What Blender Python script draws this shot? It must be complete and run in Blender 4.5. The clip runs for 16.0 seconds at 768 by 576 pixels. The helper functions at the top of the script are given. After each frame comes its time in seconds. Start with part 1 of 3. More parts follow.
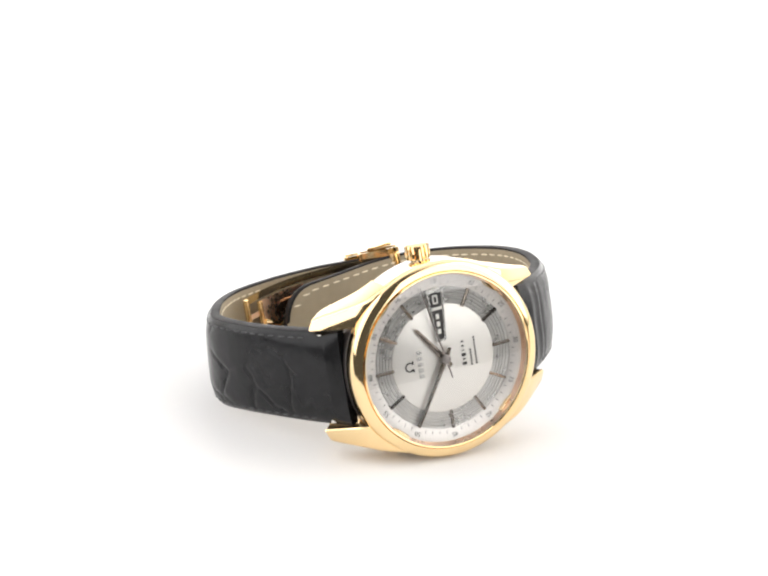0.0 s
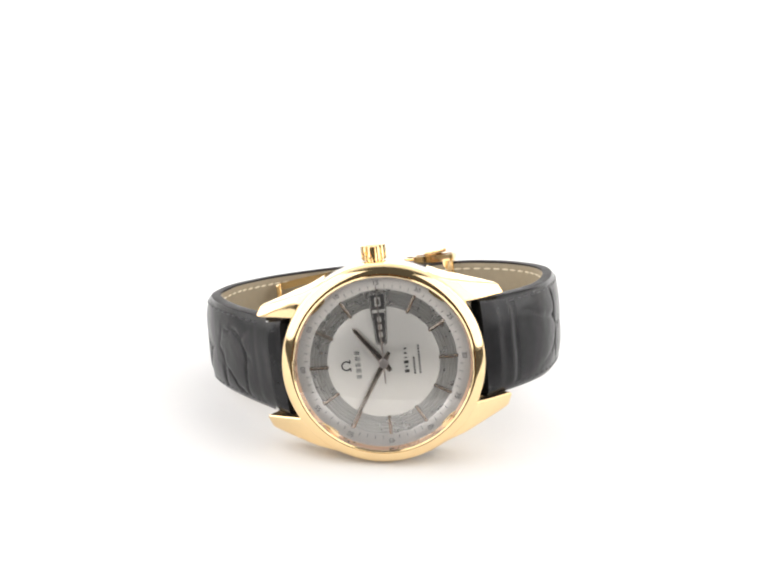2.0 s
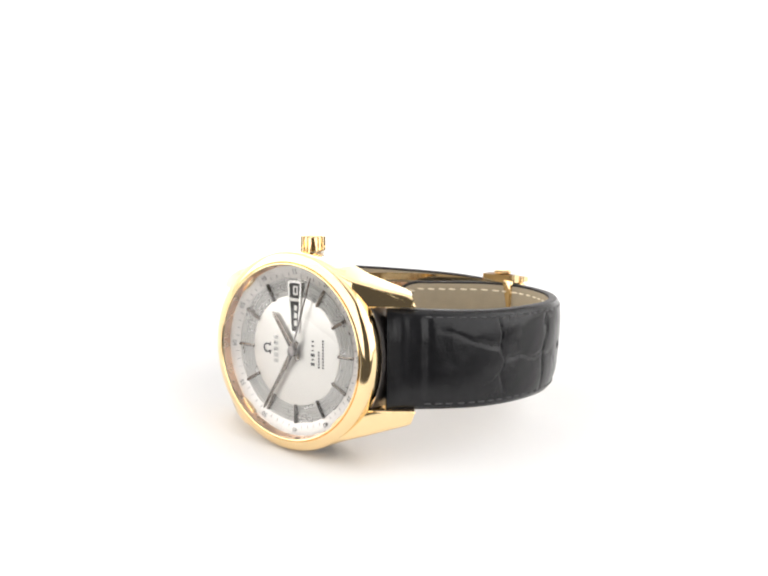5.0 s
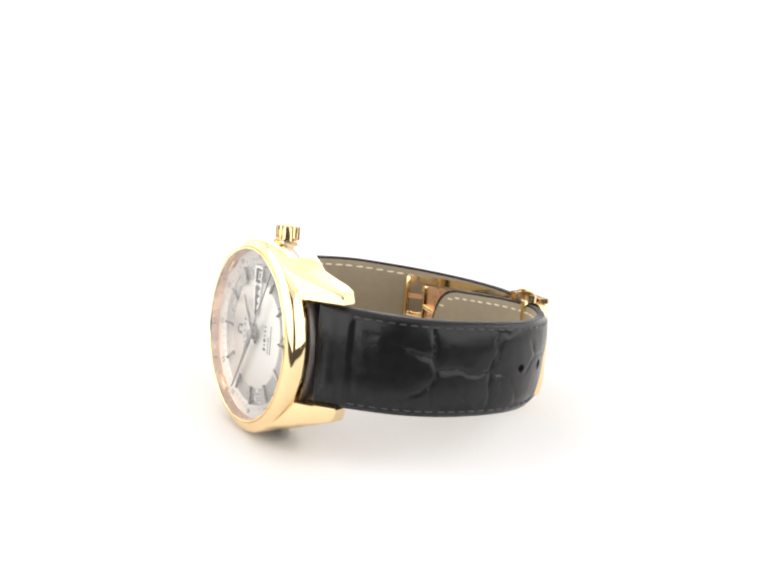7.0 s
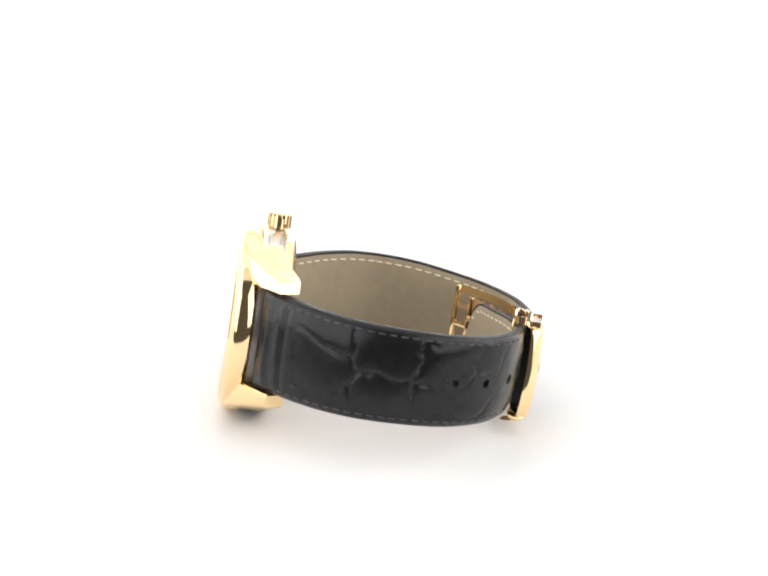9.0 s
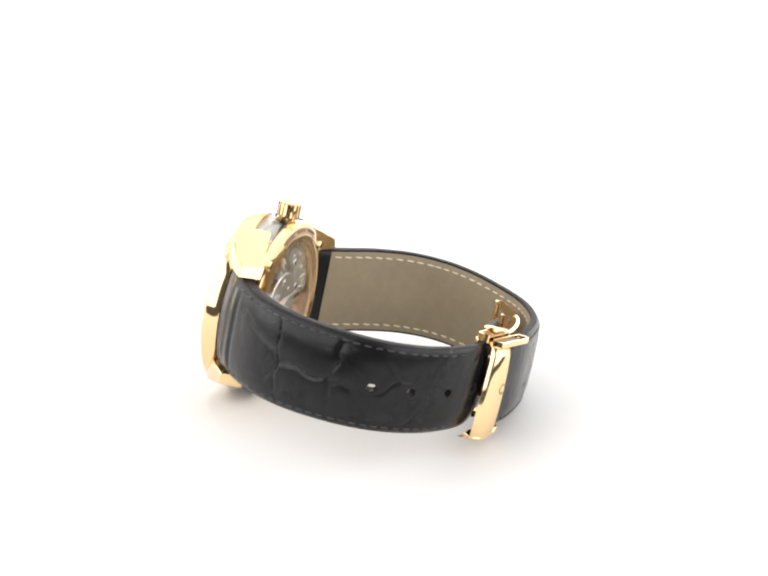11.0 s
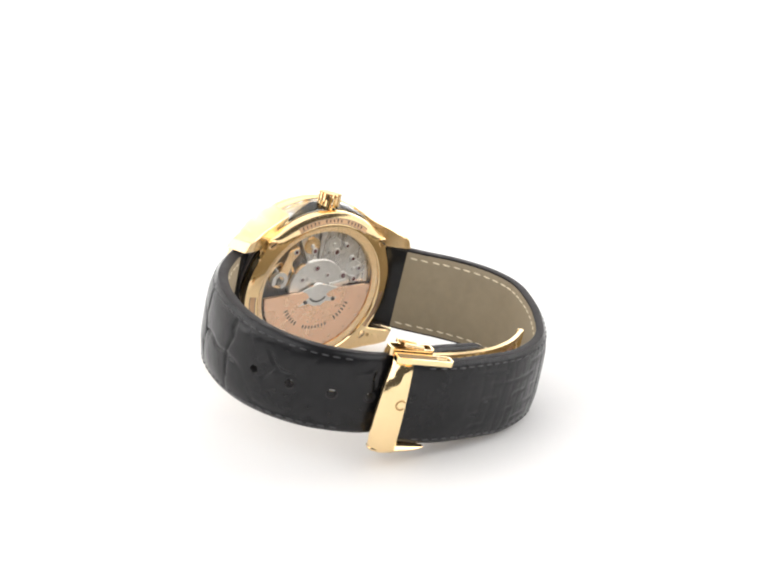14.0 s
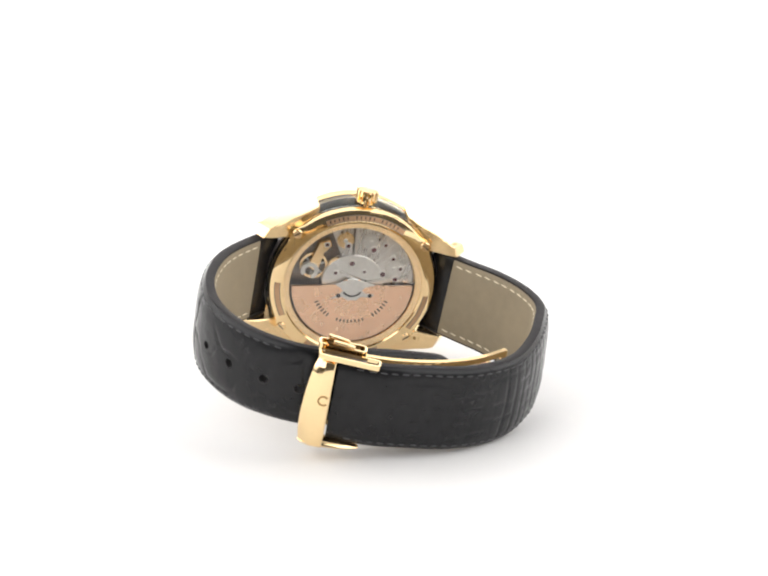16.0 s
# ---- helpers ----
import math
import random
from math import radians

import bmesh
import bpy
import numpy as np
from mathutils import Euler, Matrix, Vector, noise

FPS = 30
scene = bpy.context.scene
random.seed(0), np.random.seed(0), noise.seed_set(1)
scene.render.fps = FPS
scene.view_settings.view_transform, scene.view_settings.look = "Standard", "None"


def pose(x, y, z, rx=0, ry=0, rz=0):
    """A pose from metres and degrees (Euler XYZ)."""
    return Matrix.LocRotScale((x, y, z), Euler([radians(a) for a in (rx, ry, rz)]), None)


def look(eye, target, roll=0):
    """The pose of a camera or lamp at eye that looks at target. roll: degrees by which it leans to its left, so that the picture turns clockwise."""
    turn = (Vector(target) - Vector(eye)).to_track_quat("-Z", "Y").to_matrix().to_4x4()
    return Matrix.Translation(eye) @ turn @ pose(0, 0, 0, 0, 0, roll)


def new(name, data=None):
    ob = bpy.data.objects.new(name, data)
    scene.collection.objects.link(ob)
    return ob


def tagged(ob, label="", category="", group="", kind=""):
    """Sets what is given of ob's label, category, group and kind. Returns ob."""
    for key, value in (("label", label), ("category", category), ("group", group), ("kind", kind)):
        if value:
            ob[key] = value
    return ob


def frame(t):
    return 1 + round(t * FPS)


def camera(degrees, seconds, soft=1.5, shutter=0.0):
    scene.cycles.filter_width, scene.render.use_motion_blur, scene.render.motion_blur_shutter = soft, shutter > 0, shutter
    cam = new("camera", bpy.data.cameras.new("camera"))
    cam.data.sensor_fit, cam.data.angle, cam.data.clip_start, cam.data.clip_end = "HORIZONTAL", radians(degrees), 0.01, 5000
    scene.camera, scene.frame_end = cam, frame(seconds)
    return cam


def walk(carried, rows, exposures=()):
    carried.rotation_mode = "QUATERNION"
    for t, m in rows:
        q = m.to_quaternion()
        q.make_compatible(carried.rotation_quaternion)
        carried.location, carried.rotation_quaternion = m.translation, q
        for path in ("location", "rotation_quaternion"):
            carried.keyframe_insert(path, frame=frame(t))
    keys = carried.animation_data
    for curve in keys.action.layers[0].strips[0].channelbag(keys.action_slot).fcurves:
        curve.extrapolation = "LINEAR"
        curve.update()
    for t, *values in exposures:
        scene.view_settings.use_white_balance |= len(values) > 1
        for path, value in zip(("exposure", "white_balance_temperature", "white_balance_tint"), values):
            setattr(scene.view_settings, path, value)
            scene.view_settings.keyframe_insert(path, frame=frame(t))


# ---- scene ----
# ---- camera: one still lens over a turning table ----
FOV = 26.615
EYE = Vector((0.0, -0.34051, 0.14278))
YAW, DOWN, LEAN = -0.214, 18.804, 1.762
cam = camera(FOV, 16.0, soft=2.2)
CAM_POSE = Matrix.Translation(EYE) @ Euler((radians(90 - DOWN), 0, radians(YAW))).to_matrix().to_4x4() @ pose(0, 0, 0, 0, 0, LEAN)
walk(cam, [(0.0, CAM_POSE), (16.0, CAM_POSE)])

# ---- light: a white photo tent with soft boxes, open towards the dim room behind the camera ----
world = bpy.data.worlds.new("studio")
world.use_nodes = True
scene.world = world
world.node_tree.nodes["Background"].inputs[0].default_value = (1.0, 0.98, 0.97, 1)
world.node_tree.nodes["Background"].inputs[1].default_value = 0.075
scene.view_settings.exposure = 0.36


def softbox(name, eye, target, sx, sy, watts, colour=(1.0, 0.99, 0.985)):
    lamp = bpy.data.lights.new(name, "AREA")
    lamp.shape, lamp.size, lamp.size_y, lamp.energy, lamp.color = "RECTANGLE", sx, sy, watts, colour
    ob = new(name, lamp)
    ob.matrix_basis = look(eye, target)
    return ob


# Unseen boxes set by the reflections; the back one is added to whiten the sweep.
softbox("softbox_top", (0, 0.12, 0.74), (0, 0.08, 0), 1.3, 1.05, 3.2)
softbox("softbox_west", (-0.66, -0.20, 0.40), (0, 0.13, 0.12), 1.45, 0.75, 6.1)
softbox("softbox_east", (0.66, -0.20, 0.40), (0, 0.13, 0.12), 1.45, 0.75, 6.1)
softbox("backdrop_fill_box", (0, 0.42, 0.46), (0, 1.0, 0.20), 1.3, 0.3, 13)


# ---- materials ----
def material(name, colour, rough, metal=0.0, spread=0.1, scale=900.0, bump=0.0, bump_scale=2500.0, coat=0.0, stretch=(1, 1, 1), spec=0.5):
    """A principled surface whose colour and roughness vary at two scales, with a fine relief. Scales are per metre."""
    mat = bpy.data.materials.new(name)
    mat.use_nodes = True
    nt = mat.node_tree
    b = nt.nodes["Principled BSDF"]
    b.inputs["Metallic"].default_value = metal
    b.inputs["Coat Weight"].default_value = coat
    b.inputs["Specular IOR Level"].default_value = spec
    tc = nt.nodes.new("ShaderNodeTexCoord")
    mp = nt.nodes.new("ShaderNodeMapping")
    mp.inputs["Scale"].default_value = stretch
    nt.links.new(tc.outputs["Object"], mp.inputs["Vector"])
    big, fine = nt.nodes.new("ShaderNodeTexNoise"), nt.nodes.new("ShaderNodeTexNoise")
    big.inputs["Scale"].default_value, fine.inputs["Scale"].default_value = scale * 0.15, scale
    for n in (big, fine):
        n.inputs["Detail"].default_value = 3
        nt.links.new(mp.outputs["Vector"], n.inputs["Vector"])
    add = nt.nodes.new("ShaderNodeMath")
    add.operation = "ADD"
    nt.links.new(big.outputs["Fac"], add.inputs[0])
    nt.links.new(fine.outputs["Fac"], add.inputs[1])
    ramp = nt.nodes.new("ShaderNodeMapRange")
    ramp.inputs[1].default_value, ramp.inputs[2].default_value = 0.6, 1.4
    ramp.inputs[3].default_value, ramp.inputs[4].default_value = 0.0, 1.0
    nt.links.new(add.outputs[0], ramp.inputs[0])
    mix = nt.nodes.new("ShaderNodeMix")
    mix.data_type = "RGBA"
    mix.inputs[6].default_value = (*[max(0, c * (1 - spread)) for c in colour], 1)
    mix.inputs[7].default_value = (*[min(1, c * (1 + spread)) for c in colour], 1)
    nt.links.new(ramp.outputs[0], mix.inputs[0])
    nt.links.new(mix.outputs[2], b.inputs["Base Color"])
    rr = nt.nodes.new("ShaderNodeMapRange")
    rr.inputs[3].default_value, rr.inputs[4].default_value = rough * 0.8, min(1, rough * 1.25)
    nt.links.new(ramp.outputs[0], rr.inputs[0])
    nt.links.new(rr.outputs[0], b.inputs["Roughness"])
    if bump:
        bn, bp = nt.nodes.new("ShaderNodeTexNoise"), nt.nodes.new("ShaderNodeBump")
        bn.inputs["Scale"].default_value, bn.inputs["Detail"].default_value = bump_scale, 4
        bp.inputs["Strength"].default_value, bp.inputs["Distance"].default_value = bump, 0.0002
        nt.links.new(mp.outputs["Vector"], bn.inputs["Vector"])
        nt.links.new(bn.outputs["Fac"], bp.inputs["Height"])
        nt.links.new(bp.outputs["Normal"], b.inputs["Normal"])
    return mat


def glass(name, tint=(1, 1, 1), rough=0.0, ior=1.5):
    mat = bpy.data.materials.new(name)
    mat.use_nodes = True
    b = mat.node_tree.nodes["Principled BSDF"]
    b.inputs["Base Color"].default_value = (*tint, 1)
    b.inputs["Roughness"].default_value = rough
    b.inputs["IOR"].default_value = ior
    b.inputs["Transmission Weight"].default_value = 1.0
    return mat


GOLD = material("polished_yellow_gold", (0.95, 0.715, 0.40), 0.08, 1.0, 0.03, 700, 0.03, 500)
GOLD_SATIN = material("satin_yellow_gold", (0.94, 0.68, 0.38), 0.17, 1.0, 0.05, 900, 0.03, 2500, stretch=(1, 1, 6))
GOLD_BRUSHED = material("brushed_yellow_gold", (0.94, 0.70, 0.39), 0.24, 1.0, 0.05, 900, 0.05, 2500, stretch=(1, 1, 6))
ROSE = material("satin_rose_gold", (0.86, 0.57, 0.38), 0.28, 1.0, 0.05, 500)
STEEL = material("brushed_steel", (0.68, 0.67, 0.64), 0.34, 1.0, 0.10, 900, 0.03, 2500, stretch=(1, 8, 1))
BRIDGE = material("striped_nickel", (0.62, 0.60, 0.57), 0.28, 1.0, 0.16, 350, 0.03, 1200, stretch=(6, 1, 1))
PLATE = material("dark_movement_plate", (0.22, 0.20, 0.19), 0.40, 1.0, 0.20, 900, 0.03)
INK = material("black_ink", (0.03, 0.028, 0.026), 0.5, 0.0, 0.1, 800)
DIAL = material("silver_opaline_dial", (0.65, 0.63, 0.59), 0.37, 0.95, 0.02, 600)
SILVER = material("polished_silver", (0.88, 0.86, 0.82), 0.2, 1.0, 0.03, 900)
RING = material("grey_grooved_ring", (0.42, 0.41, 0.39), 0.28, 0.92, 0.04, 600)
FLANGE = material("silver_flange", (0.52, 0.495, 0.465), 0.34, 0.9, 0.03, 2500)
POINTER_GOLD = material("faceted_gold", (0.20, 0.17, 0.145), 0.16, 1.0, 0.04, 900)
JEWEL = material("ruby_jewel", (0.07, 0.02, 0.025), 0.08, 0.0, 0.1, 900, coat=0.5)
LEATHER = material("black_alligator_leather", (0.010, 0.010, 0.011), 0.19, 0.0, 0.30, 420, 0.20, 2000, coat=0.0, spec=0.29)
EDGE = material("painted_leather_edge", (0.022, 0.020, 0.021), 0.6, 0.0, 0.2, 900, 0.1, spec=0.2)
LINING = material("olive_beige_calf_lining", (0.285, 0.235, 0.16), 0.62, 0.0, 0.12, 420, 0.25, 3500, spec=0.3)
# Darker gold: shade inside engraved lines put into the colour of flat shapes.
ENGRAVING_SHADE = material("gold_engraving_shade", (0.42, 0.27, 0.12), 0.35, 1.0, 0.08, 900)
# Darker rose gold: shade of the sunk cartouches put into the colour.
CARTOUCHE_SHADE = material("rose_gold_recess_shade", (0.55, 0.36, 0.22), 0.45, 1.0, 0.15, 2500, 0.2, 4000)
THREAD_DARK = material("black_thread", (0.032, 0.032, 0.034), 0.55, 0.0, 0.2, 3000, 0.2)
THREAD_CREAM = material("cream_thread", (0.72, 0.63, 0.46), 0.7, 0.0, 0.15, 3000, 0.2)
CRYSTAL = glass("sapphire_crystal", (1, 1, 1), 0.0, 1.45)
SIDE_GLASS = glass("sapphire_side_window", (0.97, 0.97, 0.96), 0.02, 1.5)
PAPER = material("white_acrylic", (0.73, 0.725, 0.72), 0.65, 0.0, 0.015, 12, 0.0, spec=0.12)


# ---- mesh helpers (in millimetres) ----
def mesh_from(name, verts, faces, mat, smooth=True):
    me = bpy.data.meshes.new(name)
    me.from_pydata([(x * 0.001, y * 0.001, z * 0.001) for x, y, z in verts], [], faces)
    bm = bmesh.new()
    bm.from_mesh(me)
    bmesh.ops.remove_doubles(bm, verts=bm.verts, dist=1e-7)
    bmesh.ops.recalc_face_normals(bm, faces=bm.faces)
    if smooth:
        for e in bm.edges:
            e.smooth = len(e.link_faces) == 2 and e.calc_face_angle(0) < radians(38)
    for f in bm.faces:
        f.smooth = smooth
    bm.to_mesh(me)
    bm.free()
    me.materials.append(mat)
    return me


def lathe(profile, closed=True, n=160, a0=0.0, a1=360.0):
    """Turns a profile of (radius, depth) round the dial's axis (y)."""
    full = abs(a1 - a0 - 360) < 1e-6
    steps = n if full else n + 1
    v, f, m = [], [], len(profile)
    for i in range(steps):
        a = radians(a0 + (a1 - a0) * i / n)
        v += [(r * math.cos(a), y, r * math.sin(a)) for r, y in profile]
    for i in range(n):
        j = (i + 1) % steps
        for k in range(m if closed else m - 1):
            l = (k + 1) % m
            f.append((i * m + k, j * m + k, j * m + l, i * m + l))
    if not full and closed:
        f += [tuple(range(m)), tuple(range((steps - 1) * m, steps * m))]
    return v, f


def disc(r, y, n=96):
    v = [(0, y, 0)] + [(r * math.cos(2 * math.pi * i / n), y, r * math.sin(2 * math.pi * i / n)) for i in range(n)]
    return v, [(0, 1 + i, 1 + (i + 1) % n) for i in range(n)]


def prism(outline, y0, y1, chamfer=0.0):
    """A plate: an outline of (x, z) from depth y0 to y1, with a chamfered front."""
    n = len(outline)
    cx, cz = sum(p[0] for p in outline) / n, sum(p[1] for p in outline) / n
    loops = [[(x, y1, z) for x, z in outline]]
    if chamfer:
        s = 1 if y1 > y0 else -1
        loops.append([(x, y0 + s * chamfer, z) for x, z in outline])

        def inset(x, z):
            d = math.hypot(x - cx, z - cz) or 1
            return x - (x - cx) / d * chamfer, z - (z - cz) / d * chamfer
        loops.append([(inset(x, z)[0], y0, inset(x, z)[1]) for x, z in outline])
    else:
        loops.append([(x, y0, z) for x, z in outline])
    v = [p for lp in loops for p in lp]
    f = [tuple(range(n)), tuple(range((len(loops) - 1) * n, len(loops) * n))]
    for k in range(len(loops) - 1):
        f += [(k * n + i, k * n + (i + 1) % n, (k + 1) * n + (i + 1) % n, (k + 1) * n + i) for i in range(n)]
    return v, f


def block(sx, sy, sz, bevel):
    """A box round the origin with bevelled edges."""
    bm = bmesh.new()
    bmesh.ops.create_cube(bm, size=1)
    bmesh.ops.scale(bm, vec=(sx, sy, sz), verts=bm.verts)
    bmesh.ops.bevel(bm, geom=bm.edges[:], offset=bevel, segments=2, affect="EDGES", profile=0.6)
    v, f = [tuple(x.co) for x in bm.verts], [tuple(x.index for x in y.verts) for y in bm.faces]
    bm.free()
    return v, f


def loft(sections):
    """Skins equal closed loops of points; ends capped."""
    n = len(sections[0])
    v = [p for s in sections for p in s]
    f = [tuple(range(n)), tuple(range((len(sections) - 1) * n, len(sections) * n))]
    for k in range(len(sections) - 1):
        f += [(k * n + i, k * n + (i + 1) % n, (k + 1) * n + (i + 1) % n, (k + 1) * n + i) for i in range(n)]
    return v, f


def moved(vf, m):
    return [tuple(m @ Vector(p)) for p in vf[0]], vf[1]


def joined(*many):
    v, f = [], []
    for a, b in many:
        f += [tuple(i + len(v) for i in q) for q in b]
        v += a
    return v, f


# ---- the setting ----
def sweep():
    """White table that curves up into the back wall of the tent: one sheet."""
    prof = [(-0.125, 0.0), (-0.06, 0.0), (0.0, 0.0), (0.4, 0.0), (0.65, 0.0)]
    prof += [(0.65 + 0.35 * math.sin(radians(a)), 0.35 - 0.35 * math.cos(radians(a))) for a in range(10, 91, 10)]
    prof += [(1.0, 0.7), (1.0, 1.5)]
    xs = [-1.5 + 3.0 * i / 10 for i in range(11)]
    v = [(x * 1000, y * 1000, z * 1000) for y, z in prof for x in xs]
    v += [(x * 1000, y * 1000 + (12 if z > 0.3 else 0), z * 1000 - (0 if z > 0.3 else 12)) for y, z in prof for x in xs]
    n, m = len(xs), len(prof)
    f = [(j * n + i, j * n + i + 1, (j + 1) * n + i + 1, (j + 1) * n + i) for j in range(m - 1) for i in range(n - 1)]
    f += [(n * m + j * n + i, n * m + (j + 1) * n + i, n * m + (j + 1) * n + i + 1, n * m + j * n + i + 1) for j in range(m - 1) for i in range(n - 1)]
    ob = new("ground", mesh_from("ground", v, f, PAPER))
    return tagged(ob, "seamless white acrylic table sweep with a matt finish", "backdrop", kind="structure")


sweep()
FABRIC = material("white_tent_fabric", (0.72, 0.71, 0.69), 0.8, 0.0, 0.04, 60, 0.1, 900, spec=0.2)


def panel(name, sx, sy, sz, x, y, z, label):
    ob = new(name, mesh_from(name, *moved(block(sx * 1000, sy * 1000, sz * 1000, 3), Matrix.Translation((x * 1000, y * 1000, z * 1000))), FABRIC, False))
    return tagged(ob, label, "tent wall", kind="structure")


# Unseen tent sides and roof, added to close the reflections.
panel("wall_west", 0.02, 1.30, 1.45, -0.98, 0.36, 0.735, "white fabric side of a photo tent")
panel("wall_east", 0.02, 1.30, 1.45, 0.98, 0.36, 0.735, "white fabric side of a photo tent")
panel("ceiling", 2.02, 1.30, 0.02, 0, 0.36, 1.475, "white fabric roof of a photo tent")

# ---- the wristwatch: it lies on its side and turns with the table ----
watch = tagged(new("wristwatch"), "yellow gold wristwatch with black alligator strap lying on white table", "wristwatch")
watch.empty_display_size = 0.02
CASE_HEIGHT = 0.0212
CASE = Matrix.Translation((0.00222, -0.03044, CASE_HEIGHT)) @ Euler((-0.13904, 0, 0)).to_matrix().to_4x4() @ Euler((0, -0.13517, 0)).to_matrix().to_4x4()


def part(name, vf, mat, parent=None, label="", smooth=True, at=None):
    """One mesh under the watch (in the case's space: x to 6 o'clock, y to the back, z to 3 o'clock) or under one of its parts."""
    me = vf if isinstance(vf, bpy.types.Mesh) else mesh_from(name, vf[0], vf[1], mat, smooth)
    ob = new(name, me)
    ob.parent = parent or watch
    if parent is None:
        ob.matrix_basis = CASE
    if at is not None:
        ob.matrix_basis = ob.matrix_basis @ at
    return tagged(ob, label)


MM = 0.001


def clock(r, hours, y=0.0):
    a = radians(30 * hours)
    return (-r * math.cos(a), y, r * math.sin(a))


def facing(hours, r, y=0.0):
    """A place on the dial whose local z points outwards and local -y to the viewer."""
    a = radians(30 * hours)
    return Matrix.Translation(Vector(clock(r, hours, y)) * MM) @ Euler((0, math.pi * 1.5 + a, 0)).to_matrix().to_4x4()


# case: front frame, bezel, band, windows, back
R_CASE = 20.9
case = part("case_frame", lathe([(18.6, -2.2), (18.8, -2.45), (19.05, -2.45), (20.4, -1.75), (20.7, -1.45), (20.85, -1.0), (R_CASE, 0.2), (R_CASE, 1.7), (20.6, 2.1), (18.6, 2.1), (18.6, -1.2)]), GOLD, None, "polished yellow gold case frame")
part("bezel", lathe([(18.15, -2.3), (18.25, -2.6), (18.4, -2.68), (18.58, -2.6), (18.64, -2.2), (18.64, -1.4), (18.2, -1.2)]), GOLD, case, "thin polished gold bezel")
part("inner_band", lathe([(17.6, 1.9), (19.3, 2.15), (19.3, 3.4), (18.8, 3.6), (18.8, 4.3), (19.3, 4.5), (19.3, 5.6), (18.9, 5.8), (18.9, 6.4), (19.2, 6.6), (19.2, 7.4), (17.2, 7.4), (17.2, 1.9)]), STEEL, case, "brushed steel movement holder")
part("side_window", lathe([(20.3, 2.1), (20.55, 2.3), (20.45, 6.6), (20.1, 7.2), (19.6, 7.2), (19.6, 2.1)]), SIDE_GLASS, case, "clear sapphire window in case side").visible_shadow = False


def back_outline(grow=0.0):
    pts = []
    for i in range(144):
        a = 2 * math.pi * i / 144
        r = 19.8
        for s in (38.5, 141.5, 218.5, 321.5):
            d = (math.degrees(a) - s + 180) % 360 - 180
            r += 1.0 * math.exp(-(d / 4.8) ** 2)
        pts.append(((r + grow) * math.cos(a), (r + grow) * math.sin(a)))
    return pts


def back_ring():
    """Case back: a plate with four lobes, and a round opening that slopes inwards."""
    out = back_outline()
    n = len(out)
    ang = [math.atan2(z, x) for x, z in out]
    loops = [[(x, 7.2, z) for x, z in out], [(x, 8.5, z) for x, z in out], [(x * 0.985, 9.0, z * 0.985) for x, z in out]]
    loops += [[(r * math.cos(a), y, r * math.sin(a)) for a in ang] for r, y in ((17.0, 9.8), (16.7, 9.8), (16.45, 9.6), (16.4, 9.3), (16.4, 7.2))]
    v = [p for lp in loops for p in lp]
    m = len(loops)
    f = [(k * n + i, k * n + (i + 1) % n, ((k + 1) % m) * n + (i + 1) % n, ((k + 1) % m) * n + i) for k in range(m) for i in range(n)]
    return v, f


back = part("case_back", back_ring(), GOLD, None, "gold display case back with four screws")
part("back_crystal", lathe([(0.01, 9.75), (14.0, 9.7), (16.45, 9.6), (16.45, 9.2), (0.01, 9.3)], closed=False), CRYSTAL, back, "clear display back crystal").visible_shadow = False
part("back_rim", lathe([(14.75, 8.3), (15.0, 8.75), (15.9, 8.95), (16.45, 9.1), (16.45, 7.3), (14.75, 7.3)]), GOLD_SATIN, back, "sloping satin gold rim")
for s in (38.5, 141.5, 218.5, 321.5):
    x, z = 19.45 * math.cos(radians(s)), 19.45 * math.sin(radians(s))
    sv = joined(moved(lathe([(0.01, 9.6), (0.95, 9.6), (1.15, 9.4), (1.15, 8.2), (0.01, 8.2)], closed=False, n=24), Matrix.Translation((x, 0, z))))
    screw = part("screw", sv, GOLD_SATIN, back)
    # Black bar on the head: the cut's shade is in its colour.
    part("slot", moved(block(1.7, 0.2, 0.28, 0.04), Matrix.Translation((x, 9.58, z)) @ Euler((0, radians(s), 0)).to_matrix().to_4x4()), INK, back)
# cartouches on the back ring: sunk shade put into raised dark plates, lettering unreadable
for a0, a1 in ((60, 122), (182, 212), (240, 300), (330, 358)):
    part("cartouche", lathe([(17.3, 9.62), (17.3, 9.76), (18.45, 9.42), (18.45, 9.28)], n=32, a0=a0, a1=a1), CARTOUCHE_SHADE, back, "darker rose cartouche plate, recess shade in its colour")
    # Dark arcs in place of grooves: their shade is in the colour.
    for r, y in ((17.2, 9.70), (18.4, 9.36)):
        part("groove_shade_line", lathe([(r, y), (r, y + 0.1), (r + 0.14, y + 0.1), (r + 0.14, y)], closed=True, n=40, a0=a0, a1=a1), PLATE, back)
    if a1 - a0 < 50:
        continue
    for k in range(18):
        a = a0 + 3 + (a1 - a0 - 6) * k / 17
        if k % 6 == 5:
            continue
        part("engraved_bar", moved(block(0.6 + 0.2 * (k % 3 == 0), 0.16, 0.3, 0.02), Euler((0, -radians(a), 0)).to_matrix().to_4x4() @ Matrix.Translation((17.9, 9.60, 0))), INK, back)

